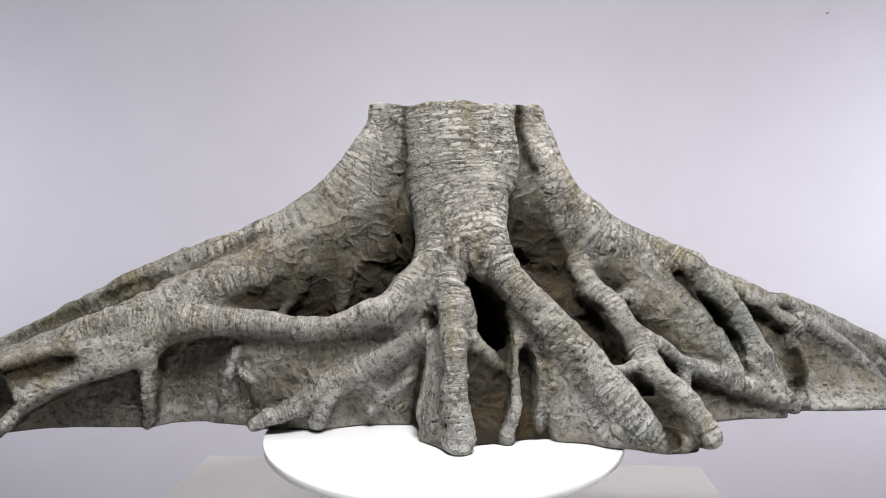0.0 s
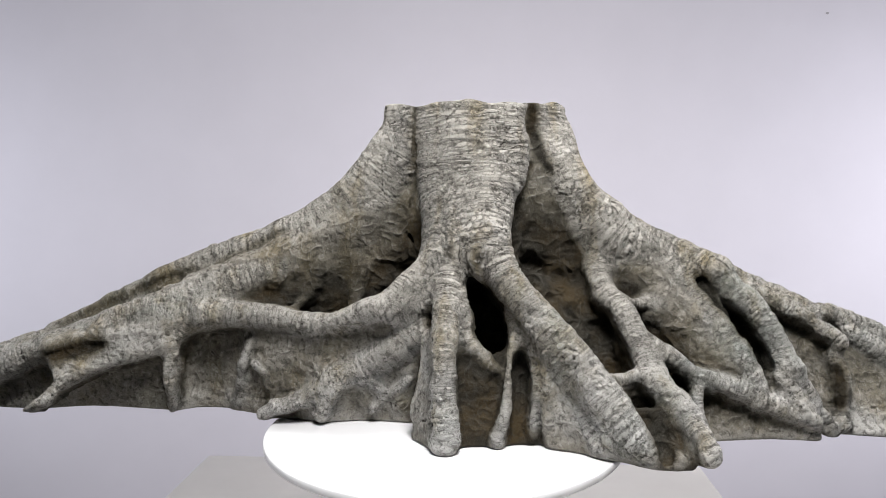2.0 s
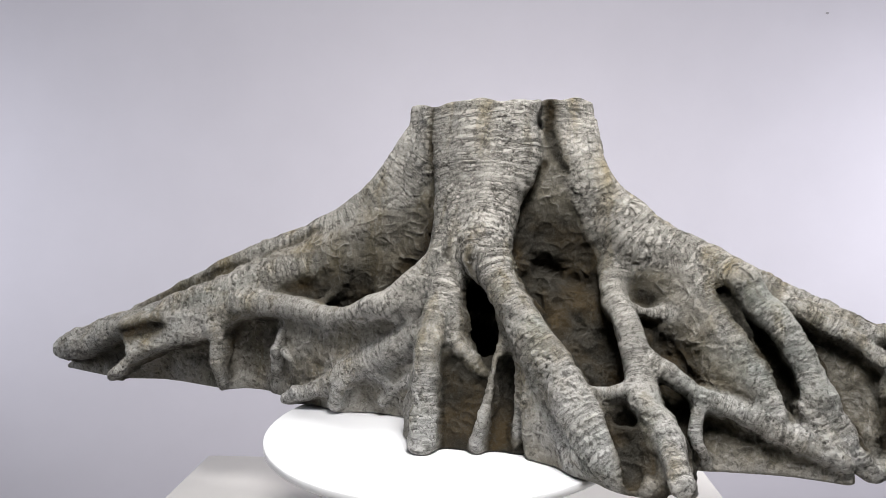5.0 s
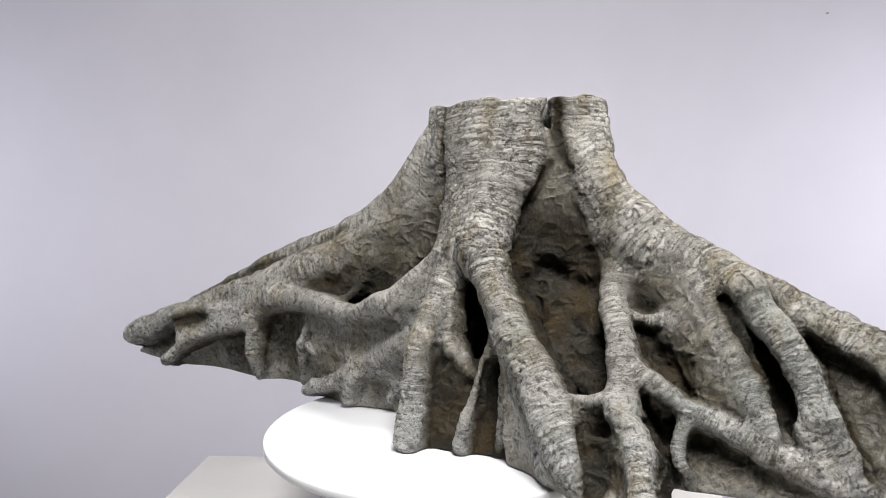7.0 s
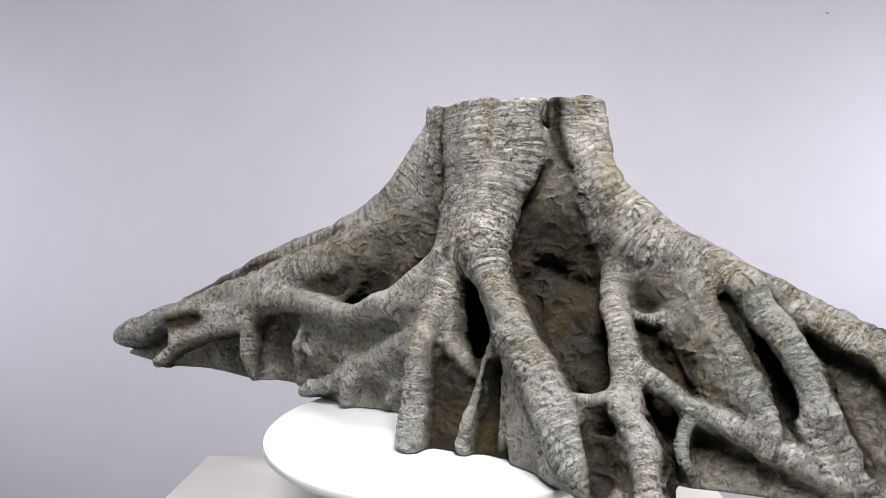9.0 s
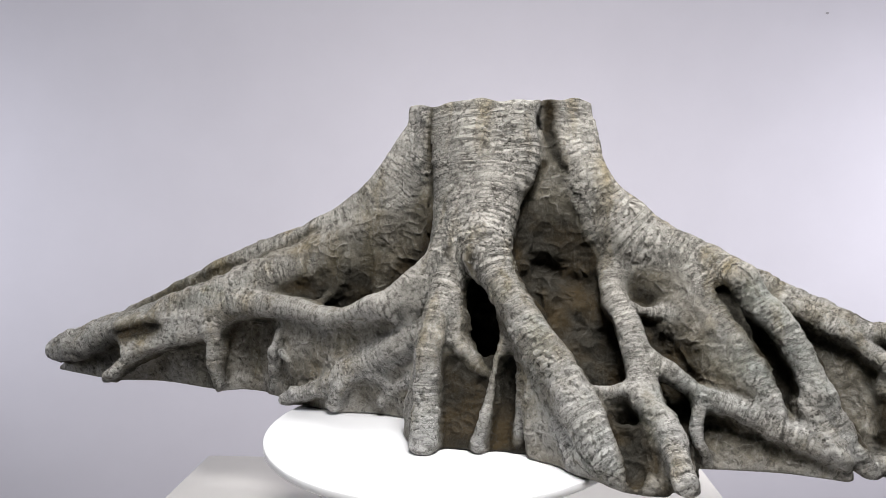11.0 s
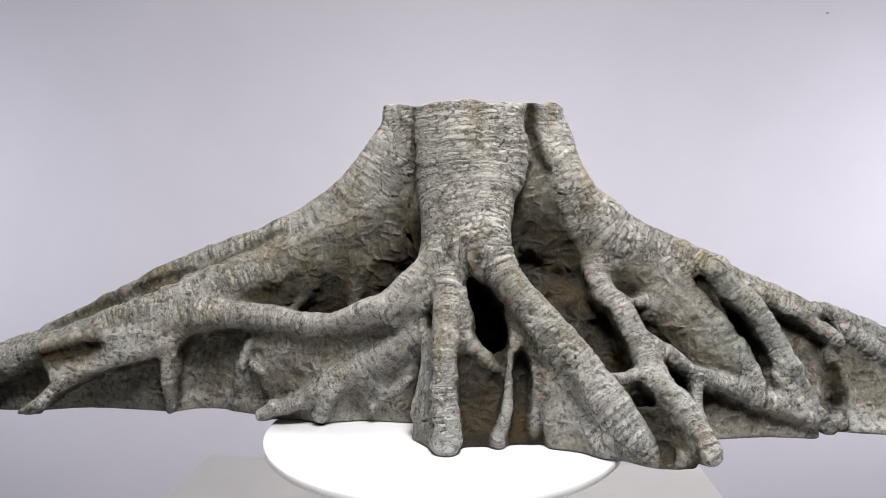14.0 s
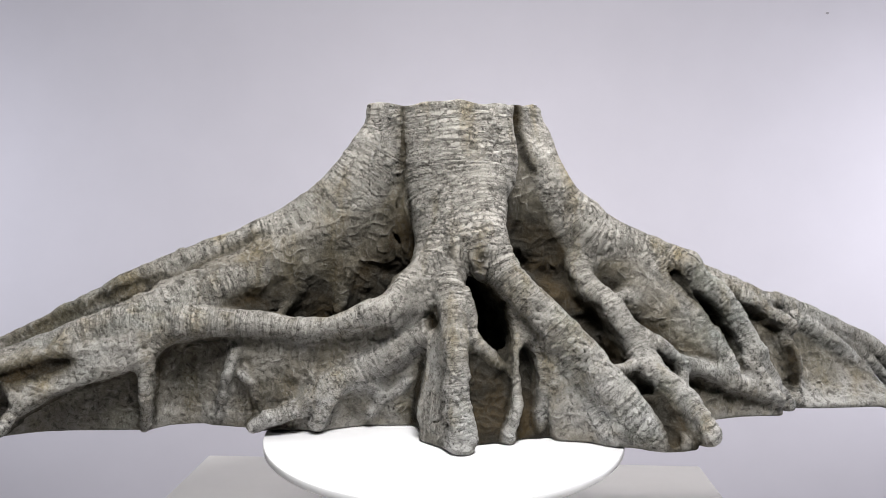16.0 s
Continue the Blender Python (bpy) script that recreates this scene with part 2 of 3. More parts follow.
stroke("trunk", 12, FRONT, [(112, 105, 381, 13), (112, 98, 345, 18), (122, 89, 313, 22), (142, 89, 266, 24), (155, 88, 234, 22), (168, 96, 205, 14)])
stroke("root", 14, CREST, [(-165, 70, 262, 28), (-189, 68, 245, 30), (-240, 60, 226, 28), (-290, 50, 210, 22), (-360, 30, 180, 18), (-420, 12, 148, 16), (-504, -20, 103, 14), (-545, -46, 88, 11), (-602, -64, 56, 8)])
stroke("root", 12, CREST, [(-184, 55, 215, 21.1), (-213, 42, 201, 21.1), (-270, 12, 179, 19.4), (-324, -10, 158, 17.6), (-364, -26, 142, 15.8), (-403, -44, 126, 15.8)], SHALLOW)
stroke("root", 12, FRONT, [(10, 0, 200, 21.1), (-27, -13, 175, 17.6), (-54, -30, 149, 15.8), (-76, -36, 140, 15), (-139, -26, 122, 13.2), (-202, -19, 127, 14.1), (-294, -27, 129, 16.7), (-366, -40, 127, 19.4), (-428, -51, 103, 18.5), (-497, -64, 79, 18.5), (-557, -70, 53, 18.5), (-602, -74, 43, 14.5)], SHALLOW)
stroke("root", 9, FRONT, [(-294, -27, 129, 12.3), (-345, -29, 94, 13.2), (-394, -46, 78, 11.4), (-438, -69, 55, 8.8), (-452, -80, 41, 6.2), (-471, -86, 23, 4.4), (-521, -47, 4, 3)], SHALLOW)
stroke("root", 5, SUNK, [(-329, -34, 89, 7.9), (-329, -39, 54, 6.2), (-334, -28, 27, 5.3), (-340, -14, 4, 4.4)], SHALLOW)
stroke("root", 3, SUNK, [(-235, -6, 98, 5), (-241, -16, 77, 4.5), (-250, -10, 54, 4.5), (-258, 0, 24, 4.5), (-268, 12, 4, 4)], SHALLOW)
stroke("root", 4, SUNK, [(-230, -14, 69, 3), (-217, -10, 53, 3), (-210, -4, 27, 3)], SHALLOW)
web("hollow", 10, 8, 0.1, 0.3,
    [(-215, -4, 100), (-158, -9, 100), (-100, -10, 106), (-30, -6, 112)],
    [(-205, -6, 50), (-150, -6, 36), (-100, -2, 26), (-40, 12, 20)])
stroke("root", 12, FRONT, [(-22, -16, 113, 15.8), (-50, -20, 95, 15.8), (-95, -19, 69, 15), (-122, -26, 58, 14.1), (-152, -26, 37, 12.3), (-180, -32, 26, 9.7), (-212, -33, 13, 7.9)], SHALLOW)
stroke("root", 8, FRONT, [(-121, -28, 54, 10.6), (-133, -28, 33, 9.7), (-141, -26, 13, 8.8)], SHALLOW)
stroke("root", 4, SUNK, [(-89, -18, 67, 4), (-81, -12, 51, 4), (-65, -4, 39, 4), (-39, -8, 56, 4)])
stroke("root", 4, SUNK, [(-65, -4, 39, 4), (-83, -8, 19, 4)])
stroke("root", 10, FRONT, [(13, -8, 185, 19.4), (12, -34, 157, 15.8), (14, -56, 128, 14.1), (16, -74, 97, 14.1), (18, -81, 62, 14.1), (22, -95, 19, 15), (19, -87, 4, 13.2)], DEEP)
stroke("root", 8, FRONT, [(-9, -30, 110, 7), (-13, -36, 73, 7), (-18, -40, 35, 7), (-16, -40, 4, 7)], DEEP)
stroke("root", 8, FRONT, [(23, -26, 162, 7.9), (29, -34, 139, 8.8), (34, -40, 115, 9.5), (46, -38, 98, 9.5), (60, -32, 82, 8), (70, -24, 70, 6)], SHALLOW)
stroke("root", 4, FRONT, [(85, -20, 140, 8), (89, -24, 122, 8), (82, -38, 94, 5), (81, -51, 59, 5), (80, -68, 38, 6), (71, -61, 4, 8)], DEEP)
stroke("root", 8, FRONT, [(99, -26, 123, 8.8), (108, -36, 92, 6.2), (110, -42, 59, 5.3), (105, -39, 4, 5.3)], DEEP)
stroke("root", 8, FRONT, [(118, -40, 103, 8.8), (124, -41, 86, 7.9), (125, -48, 52, 5.3), (130, -30, 4, 5.3)], DEEP)
stroke("root", 14, FRONT, [(54, -8, 218, 21.1), (80, -26, 178, 17.6), (101, -38, 156, 17.6), (131, -56, 125, 18.5), (160, -64, 94, 20.2), (179, -76, 72, 21.1), (205, -86, 43, 18.5), (229, -92, 20, 13.2), (236, -88, 8, 9.7)], DEEP)
stroke("root", 12, FRONT, [(128, -46, 110, 8.8), (150, -50, 75, 14.1), (172, -60, 40, 15.8), (190, -72, 14, 14.1)])
stroke("root", 12, FRONT, [(155, 88, 234, 21.1), (173, 83, 195, 16.7), (184, 50, 160, 14.1), (204, 22, 140, 13.2), (223, -3, 109, 15), (238, -38, 78, 15.8), (265, -64, 49, 15), (284, -91, 22, 12.3), (288, -66, 4, 7.9)], DEEP)
stroke("root", 10, FRONT, [(223, -3, 109, 10.6), (247, -6, 100, 9.7), (277, 4, 78, 9.7), (316, 11, 62, 10.6), (351, 16, 48, 11.4), (383, 23, 35, 11.4), (404, 22, 30, 10.6)], SHALLOW)
stroke("root", 8, FRONT, [(284, 2, 72, 8.8), (282, -9, 42, 7), (290, -10, 22, 7), (289, 18, 4, 7)], DEEP)
stroke("root", 12, FRONT, [(195, 88, 240, 26.4), (239, 95, 205, 21.1), (270, 80, 182, 18.5), (293, 59, 151, 16.7), (319, 40, 119, 15.8), (340, 29, 82, 14.1), (352, 23, 61, 10.6)], DEEP)
stroke("root", 12, FRONT, [(300, 60, 120, 12.3), (322, 45, 95, 12.3), (338, 36, 70, 10.6)], SHALLOW)
stroke("root", 12, FRONT, [(285, 94, 186, 12.3), (306, 74, 188, 15), (329, 60, 165, 15), (356, 50, 139, 15), (373, 49, 110, 14.1), (395, 40, 71, 14.1), (409, 42, 49, 14.1), (423, 43, 27, 11.4), (435, 48, 4, 7.9)], DEEP)
stroke("root", 8, FRONT, [(373, 49, 110, 10.6), (384, 36, 80, 10.6), (380, 33, 66, 10.6), (395, 26, 45, 10.6), (410, 22, 22, 10.6)], SHALLOW)
stroke("root", 14, CREST, [(124, 112, 352, 14), (143, 95, 305, 21), (168, 98, 268, 27), (195, 88, 240, 29), (232, 104, 224, 26), (270, 106, 206, 22)])
stroke("root", 12, CREST, [(260, 110, 210, 17.6), (320, 115, 188, 15), (373, 113, 165, 13.2), (429, 110, 142, 12.3), (454, 116, 137, 12.3), (527, 125, 103, 12.3), (568, 130, 86, 11.4), (607, 130, 59, 11.4), (654, 130, 17, 10.6)], SHALLOW)
stroke("root", 10, FRONT, [(352, 92, 160, 10.6), (395, 94, 138, 9.7), (429, 88, 118, 9.7), (449, 73, 106, 8.8), (446, 81, 88, 8.8), (451, 65, 63, 8.8), (449, 52, 14, 7.9)], DEEP)
stroke("root", 10, FRONT, [(468, 105, 111, 9.7), (506, 100, 84, 10.6), (544, 100, 55, 10.6), (579, 100, 17, 10.6), (572, 47, 4, 9.7)], DEEP)
stroke("root", 8, FRONT, [(493, 118, 111, 7), (540, 120, 80, 7.9), (580, 122, 46, 7.9), (627, 122, 0, 7.9)])
stroke("root", 8, FRONT, [(198, 40, 152, 7.9), (218, 58, 144, 7), (232, 66, 144, 7.9), (257, 72, 142, 9.7)], SHALLOW)
stroke("root", 4, SUNK, [(236, 66, 128, 4.4), (268, 70, 102, 4.4), (300, 62, 78, 4.4), (322, 58, 66, 4.4)], None, 0.45)
stroke("root", 4, SUNK, [(268, 70, 108, 4), (276, 68, 92, 4), (274, 66, 82, 4)])
stroke("root", 8, FRONT, [(151, -46, 101, 8), (175, -46, 77, 7), (205, -34, 77, 7), (238, -26, 82, 8)], DOWN)
stroke("root", 4, SUNK, [(-164, 46, 184, 3), (-170, 38, 160, 4.5), (-184, 24, 138, 6), (-194, 4, 126, 7)], None, 0.4)
stroke("root", 4, SUNK, [(-116, 62, 176, 3), (-121, 57, 155, 4), (-124, 50, 132, 5)], None, 0.35)
stroke("trunk", 2, FRONT, [(-3, 24, 281, 3), (-9, 22, 272, 5), (-15, 23, 265, 4.5), (-25, 24, 254, 3)])
stroke("trunk", 2, FRONT, [(4, 17, 272, 3), (-2, 17, 262, 4.5), (-8, 20, 254, 3)])
stroke("trunk", 2, FRONT, [(11, 12, 258, 3), (4, 10, 248, 5), (0, 9, 240, 3)])
stroke("trunk", 2, FRONT, [(8, 6, 242, 3), (6, 0, 230, 4), (8, -5, 215, 3)])
web("back_panel", 14, 12, 0.3, 0.3,
    [(-560, -10, 50), (-480, 15, 85), (-360, 45, 140), (-240, 80, 185), (-150, 95, 240), (-80, 105, 330), (100, 135, 330), (170, 140, 240), (280, 140, 175), (390, 145, 125), (480, 150, 90), (540, 150, 40)],
    [(-560, -15, 10), (-440, 30, 10), (-320, 55, 10), (-220, 80, 10), (-140, 100, 10), (-60, 115, 10), (110, 140, 10), (180, 145, 10), (280, 145, 10), (390, 145, 10), (480, 150, 10), (530, 150, 10)])
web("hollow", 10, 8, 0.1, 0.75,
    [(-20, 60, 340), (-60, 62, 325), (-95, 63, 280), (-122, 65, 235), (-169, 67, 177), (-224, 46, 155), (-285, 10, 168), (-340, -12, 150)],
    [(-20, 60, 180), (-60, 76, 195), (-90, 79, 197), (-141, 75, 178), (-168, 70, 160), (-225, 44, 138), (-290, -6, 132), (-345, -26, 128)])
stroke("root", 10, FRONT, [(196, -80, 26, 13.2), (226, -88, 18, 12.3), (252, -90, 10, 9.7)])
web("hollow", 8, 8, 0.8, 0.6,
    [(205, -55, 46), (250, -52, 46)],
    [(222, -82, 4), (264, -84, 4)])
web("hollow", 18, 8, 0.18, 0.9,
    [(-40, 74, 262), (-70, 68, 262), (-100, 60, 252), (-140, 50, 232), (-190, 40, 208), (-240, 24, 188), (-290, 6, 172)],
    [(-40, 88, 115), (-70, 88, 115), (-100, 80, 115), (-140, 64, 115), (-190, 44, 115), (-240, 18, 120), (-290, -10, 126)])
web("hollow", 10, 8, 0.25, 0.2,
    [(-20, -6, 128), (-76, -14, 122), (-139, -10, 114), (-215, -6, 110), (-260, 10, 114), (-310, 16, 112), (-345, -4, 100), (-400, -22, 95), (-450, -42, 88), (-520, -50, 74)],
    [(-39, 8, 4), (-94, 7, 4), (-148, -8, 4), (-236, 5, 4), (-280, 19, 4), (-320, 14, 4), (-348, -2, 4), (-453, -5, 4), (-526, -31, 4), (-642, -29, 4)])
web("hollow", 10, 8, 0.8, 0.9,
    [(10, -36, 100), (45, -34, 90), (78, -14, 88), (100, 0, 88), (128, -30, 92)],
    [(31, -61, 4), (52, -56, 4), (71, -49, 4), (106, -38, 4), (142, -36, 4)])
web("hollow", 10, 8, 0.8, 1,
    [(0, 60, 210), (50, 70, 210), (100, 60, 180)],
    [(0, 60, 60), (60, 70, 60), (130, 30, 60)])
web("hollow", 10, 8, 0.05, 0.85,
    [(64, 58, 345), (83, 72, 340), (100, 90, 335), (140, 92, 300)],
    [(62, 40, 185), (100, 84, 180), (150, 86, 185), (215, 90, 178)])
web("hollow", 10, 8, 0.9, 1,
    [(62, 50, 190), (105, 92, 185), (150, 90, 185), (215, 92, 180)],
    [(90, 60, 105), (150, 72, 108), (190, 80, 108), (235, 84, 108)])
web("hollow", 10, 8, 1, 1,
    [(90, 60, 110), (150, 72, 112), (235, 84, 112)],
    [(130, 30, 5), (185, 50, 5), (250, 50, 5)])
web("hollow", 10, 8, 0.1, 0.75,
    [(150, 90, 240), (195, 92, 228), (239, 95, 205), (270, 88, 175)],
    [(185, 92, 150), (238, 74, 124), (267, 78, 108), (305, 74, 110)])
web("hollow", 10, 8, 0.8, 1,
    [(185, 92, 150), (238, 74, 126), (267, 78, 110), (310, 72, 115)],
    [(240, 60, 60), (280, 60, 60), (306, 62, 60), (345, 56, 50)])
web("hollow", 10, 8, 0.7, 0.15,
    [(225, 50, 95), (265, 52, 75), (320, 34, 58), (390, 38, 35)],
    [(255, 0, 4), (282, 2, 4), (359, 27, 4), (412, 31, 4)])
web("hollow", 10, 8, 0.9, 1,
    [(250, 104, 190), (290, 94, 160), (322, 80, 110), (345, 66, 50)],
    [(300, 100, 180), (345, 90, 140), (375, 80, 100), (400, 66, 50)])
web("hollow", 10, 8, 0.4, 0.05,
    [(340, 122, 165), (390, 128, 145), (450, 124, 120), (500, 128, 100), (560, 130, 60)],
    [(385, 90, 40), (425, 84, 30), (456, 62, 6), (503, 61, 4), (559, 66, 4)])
stroke("root", 14, FRONT, [(-325, -30, 114, 14.1), (-370, -40, 104, 14.1), (-425, -52, 92, 10.6)])
web("hollow", 12, 10, 0, 0,
    [(-320, -34, 118), (-380, -50, 110), (-425, -60, 98), (-465, -66, 88)],
    [(-335, -36, 92), (-390, -54, 80), (-420, -64, 70), (-445, -72, 58)])
stroke("root", 12, FRONT, [(112, -30, 130, 8.8), (140, -44, 92, 12.3), (165, -54, 50, 13.2), (180, -64, 16, 12.3)])
stroke("root", 14, CREST, [(-175, 62, 240, 19.4), (-215, 50, 215, 19.4), (-260, 34, 196, 17.6), (-320, 12, 172, 12.3)])
web("hollow", 10, 8, 1, 1,
    [(108, 62, 158), (150, 76, 150), (205, 84, 150)],
    [(134, 24, 88), (178, 34, 66), (228, 42, 76)])
web("hollow", 10, 8, 0, 0.25,
    [(122, -44, 110), (146, -54, 80), (180, -70, 50), (214, -84, 24)],
    [(130, -50, 4), (160, -56, 4), (190, -70, 4), (237, -83, 4)])
stroke("root", 12, FRONT, [(2, -14, 170, 16), (-22, -16, 150, 15), (-50, -24, 136, 14)], SHALLOW)
stroke("root", 3, SUNK, [(140, 58, 134, 4.5), (156, 54, 114, 4.5), (168, 42, 94, 4.5)], None, 0.45)
stroke("root", 3, SUNK, [(156, 54, 114, 4), (172, 58, 124, 4), (190, 66, 134, 4)], None, 0.45)
carve(6, 0.9, [(43, -10, 158, 8), (49, 0, 134, 13), (54, 0, 109, 12)])
carve(5, 0.7, [(282, 82, 178, 3), (305, 64, 152, 5), (330, 54, 120, 6.5), (352, 48, 85, 6.5), (362, 40, 60, 4)])
carve(5, 0.7, [(-400, -60, 95, 5), (-440, -66, 86, 7), (-480, -72, 76, 6)])
carve(5, 0.7, [(420, 72, 108, 10), (432, 66, 75, 13), (434, 56, 40, 11)])
carve(5, 0.7, [(88, -30, 93, 5), (91, -40, 58, 9), (95, -55, 21, 9)])
carve(5, 0.7, [(258, -14, 80, 6), (264, -16, 55, 9), (268, -24, 30, 8)])
carve(5, 0.7, [(206, -46, 66, 6), (222, -66, 40, 8), (240, -84, 14, 8)])
carve(8, 1.0, [(90, 66, 194, 9), (96, 75, 185, 14), (104, 86, 180, 12)])
carve(3, 0.6, [(93, 82, 392, 7.5), (90, 89, 352, 7), (98, 83, 332, 6), (105, 83, 314, 5), (114, 84, 298, 3)])
carve(3, 0.8, [(94, 76, 306, 4), (86, 58, 274, 4), (75, 51, 242, 4), (79, 34, 212, 3)])
carve(5, 0.35, [(-214, 45, 226, 2), (-248, 42, 211, 5), (-302, 22, 184, 6), (-356, 20, 164, 7), (-398, 8, 150, 7), (-450, -6, 128, 6), (-487, -20, 108, 4)])
carve(2, 0.4, [(-50, 61, 390, 3), (-48, 54, 328, 3), (-49, 62, 280, 3), (-60, 72, 240, 3), (-52, 73, 211, 5)])
web("hollow", 12, 8, 0.15, 0.45,
    [(235, 86, 190), (262, 74, 168), (284, 54, 140), (306, 40, 110), (328, 30, 80)],
    [(236, 78, 130), (258, 62, 108), (284, 44, 88), (312, 30, 74), (345, 22, 56)])
web("root", 10, 8, 0.0, 0.2,
    [(-8, -40, 112), (14, -58, 112)],
    [(-18, -50, 4), (16, -84, 4)])

CELL = 0.0024
TOP = 0.381


def melt(solids, cell):
    """The field of all solids on a grid: distance, which solid is nearest, and how far along it."""
    every = np.vstack([line for s in solids for line in s[2]])
    low = every[:, :3].min(0) - every[:, 3].max() - 3 * cell
    high = every[:, :3].max(0) + every[:, 3].max() + 3 * cell
    low[2], high[2] = -4 * cell, TOP + 4 * cell
    size = np.ceil((high - low) / cell).astype(int) + 1
    dist = np.full(size, 0.05, np.float32)
    own = np.zeros(size, np.int16)
    along = np.zeros(size, np.float32)
    stain_shade = np.zeros(size, np.float32)
    axes = [(low[i] + cell * np.arange(size[i])).astype(np.float32) for i in range(3)]
    for index, (name, blend, lines, stain_shades) in enumerate(solids):
        pts = np.vstack(lines)
        pad = pts[:, 3].max() + blend + 3 * cell
        lo = np.clip(((pts[:, :3].min(0) - pad - low) / cell).astype(int), 0, size - 2)
        hi = np.clip(((pts[:, :3].max(0) + pad - low) / cell).astype(int) + 1, 1, size)
        best = np.full(hi - lo, 9.0, np.float32)
        far = np.zeros(hi - lo, np.float32)
        tint = np.zeros(hi - lo, np.float32)
        for line, wash_shade in zip(lines, stain_shades):
            run = 0.0
            for p, q in zip(line, line[1:]):
                w = (q - p)[:3]
                length = max(float(np.linalg.norm(w)), 1e-6)
                reach = max(p[3], q[3]) + blend + 3 * cell
                a = np.clip(((np.minimum(p, q)[:3] - reach - low) / cell).astype(int), lo, hi - 1)
                b = np.clip(((np.maximum(p, q)[:3] + reach - low) / cell).astype(int) + 1, a + 1, hi)
                x, y, z = axes[0][a[0]:b[0], None, None], axes[1][None, a[1]:b[1], None], axes[2][None, None, a[2]:b[2]]
                t = np.clip(((x - p[0]) * w[0] + (y - p[1]) * w[1] + (z - p[2]) * w[2]) / length**2, 0, 1)
                d = np.sqrt((x - p[0] - t * w[0])**2 + (y - p[1] - t * w[1])**2 + (z - p[2] - t * w[2])**2) - (p[3] + t * (q[3] - p[3]))
                cut = tuple(slice(i - k, j - k) for i, j, k in zip(a, b, lo))
                near = d < best[cut]
                best[cut] = np.where(near, d, best[cut])
                far[cut] = np.where(near, run + t * length, far[cut])
                tint[cut] = np.where(near, wash_shade, tint[cut])
                run += length
        cut = tuple(slice(i, j) for i, j in zip(lo, hi))
        old = dist[cut]
        if index >= len(SOLIDS):
            best = -best
            h = np.clip(0.5 - 0.5 * (old - best) / blend, 0, 1)
            dist[cut] = old + (best - old) * h + blend * h * (1 - h)
            stain_shade[cut] = np.maximum(stain_shade[cut], stain_shades[0] * np.clip(1.5 * h, 0, 1))
            continue
        own[cut] = np.where(best < old, index, own[cut])
        along[cut] = np.where(best < old, far, along[cut])
        stain_shade[cut] = np.where(best < old, tint, stain_shade[cut])
        h = np.clip(0.5 + 0.5 * (old - best) / blend, 0, 1)
        dist[cut] = old + (best - old) * h - blend * h * (1 - h)
    x, y, z = axes[0][:, None, None], axes[1][None, :, None], axes[2][None, None, :]
    rim = TOP + 0.0025 * np.sin(60 * x + 1.0) + 0.0015 * np.sin(150 * x + 80 * y) - 0.02 * np.clip(-x - 0.06, 0, 1)
    dist = np.maximum(dist, z - rim)
    dist = np.maximum(dist, 0.0005 - z)
    return low, cell, dist.astype(np.float32), own, along, stain_shade


def skin(low, cell, dist, own, along, stain_shade):
    """Surface nets: one vertex in each cell that the skin crosses, one quad at each edge that crosses it."""
    inside = dist < 0
    n = np.array(dist.shape) - 1
    count = np.zeros(n, np.int8)
    corners = [(i, j, k) for i in (0, 1) for j in (0, 1) for k in (0, 1)]
    for i, j, k in corners:
        count += inside[i:i + n[0], j:j + n[1], k:k + n[2]]
    cells = np.argwhere((count > 0) & (count < 8))
    number = np.full(n, -1, np.int32)
    number[tuple(cells.T)] = np.arange(len(cells))
    total, hits = np.zeros((len(cells), 3)), np.zeros(len(cells))
    for c in corners:
        for axis in range(3):
            if c[axis]:
                continue
            e = list(c)
            e[axis] = 1
            a, b = dist[tuple((cells + c).T)], dist[tuple((cells + e).T)]
            cross = (a < 0) != (b < 0)
            t = np.where(cross, a / np.where(cross, a - b, 1), 0)
            p = np.repeat(np.array([c], float), len(cells), 0)
            p[:, axis] += t
            total += p * cross[:, None]
            hits += cross
    local = total / hits[:, None]
    verts = low + cell * (cells + local)
    nearest = cells + np.round(local).astype(int)
    quads = []
    for axis in range(3):
        u, v = (axis + 1) % 3, (axis + 2) % 3
        a = inside[tuple(slice(None, -1) if i == axis else slice(1, -1) for i in range(3))]
        b = inside[tuple(slice(1, None) if i == axis else slice(1, -1) for i in range(3))]
        at = np.argwhere(a != b)
        flip = a[tuple(at.T)]
        at = at + [0 if i == axis else 1 for i in range(3)]
        ring = []
        for du, dv in ((1, 1), (0, 1), (0, 0), (1, 0)):
            q = at.copy()
            q[:, u] -= du
            q[:, v] -= dv
            ring.append(number[tuple(q.T)])
        q = np.stack(ring, 1)
        q[~flip] = q[~flip][:, ::-1]
        quads.append(q)
    return verts, np.vstack(quads), own[tuple(nearest.T)], along[tuple(nearest.T)], stain_shade[tuple(nearest.T)]


def face_normals(v, f):
    n = np.cross(v[f[:, 2]] - v[f[:, 0]], v[f[:, 3]] - v[f[:, 1]])
    out = np.zeros_like(v)
    for i in range(4):
        for k in range(3):
            out[:, k] += np.bincount(f[:, i], n[:, k], len(v))
    return out / np.maximum(np.linalg.norm(out, axis=1), 1e-12)[:, None]


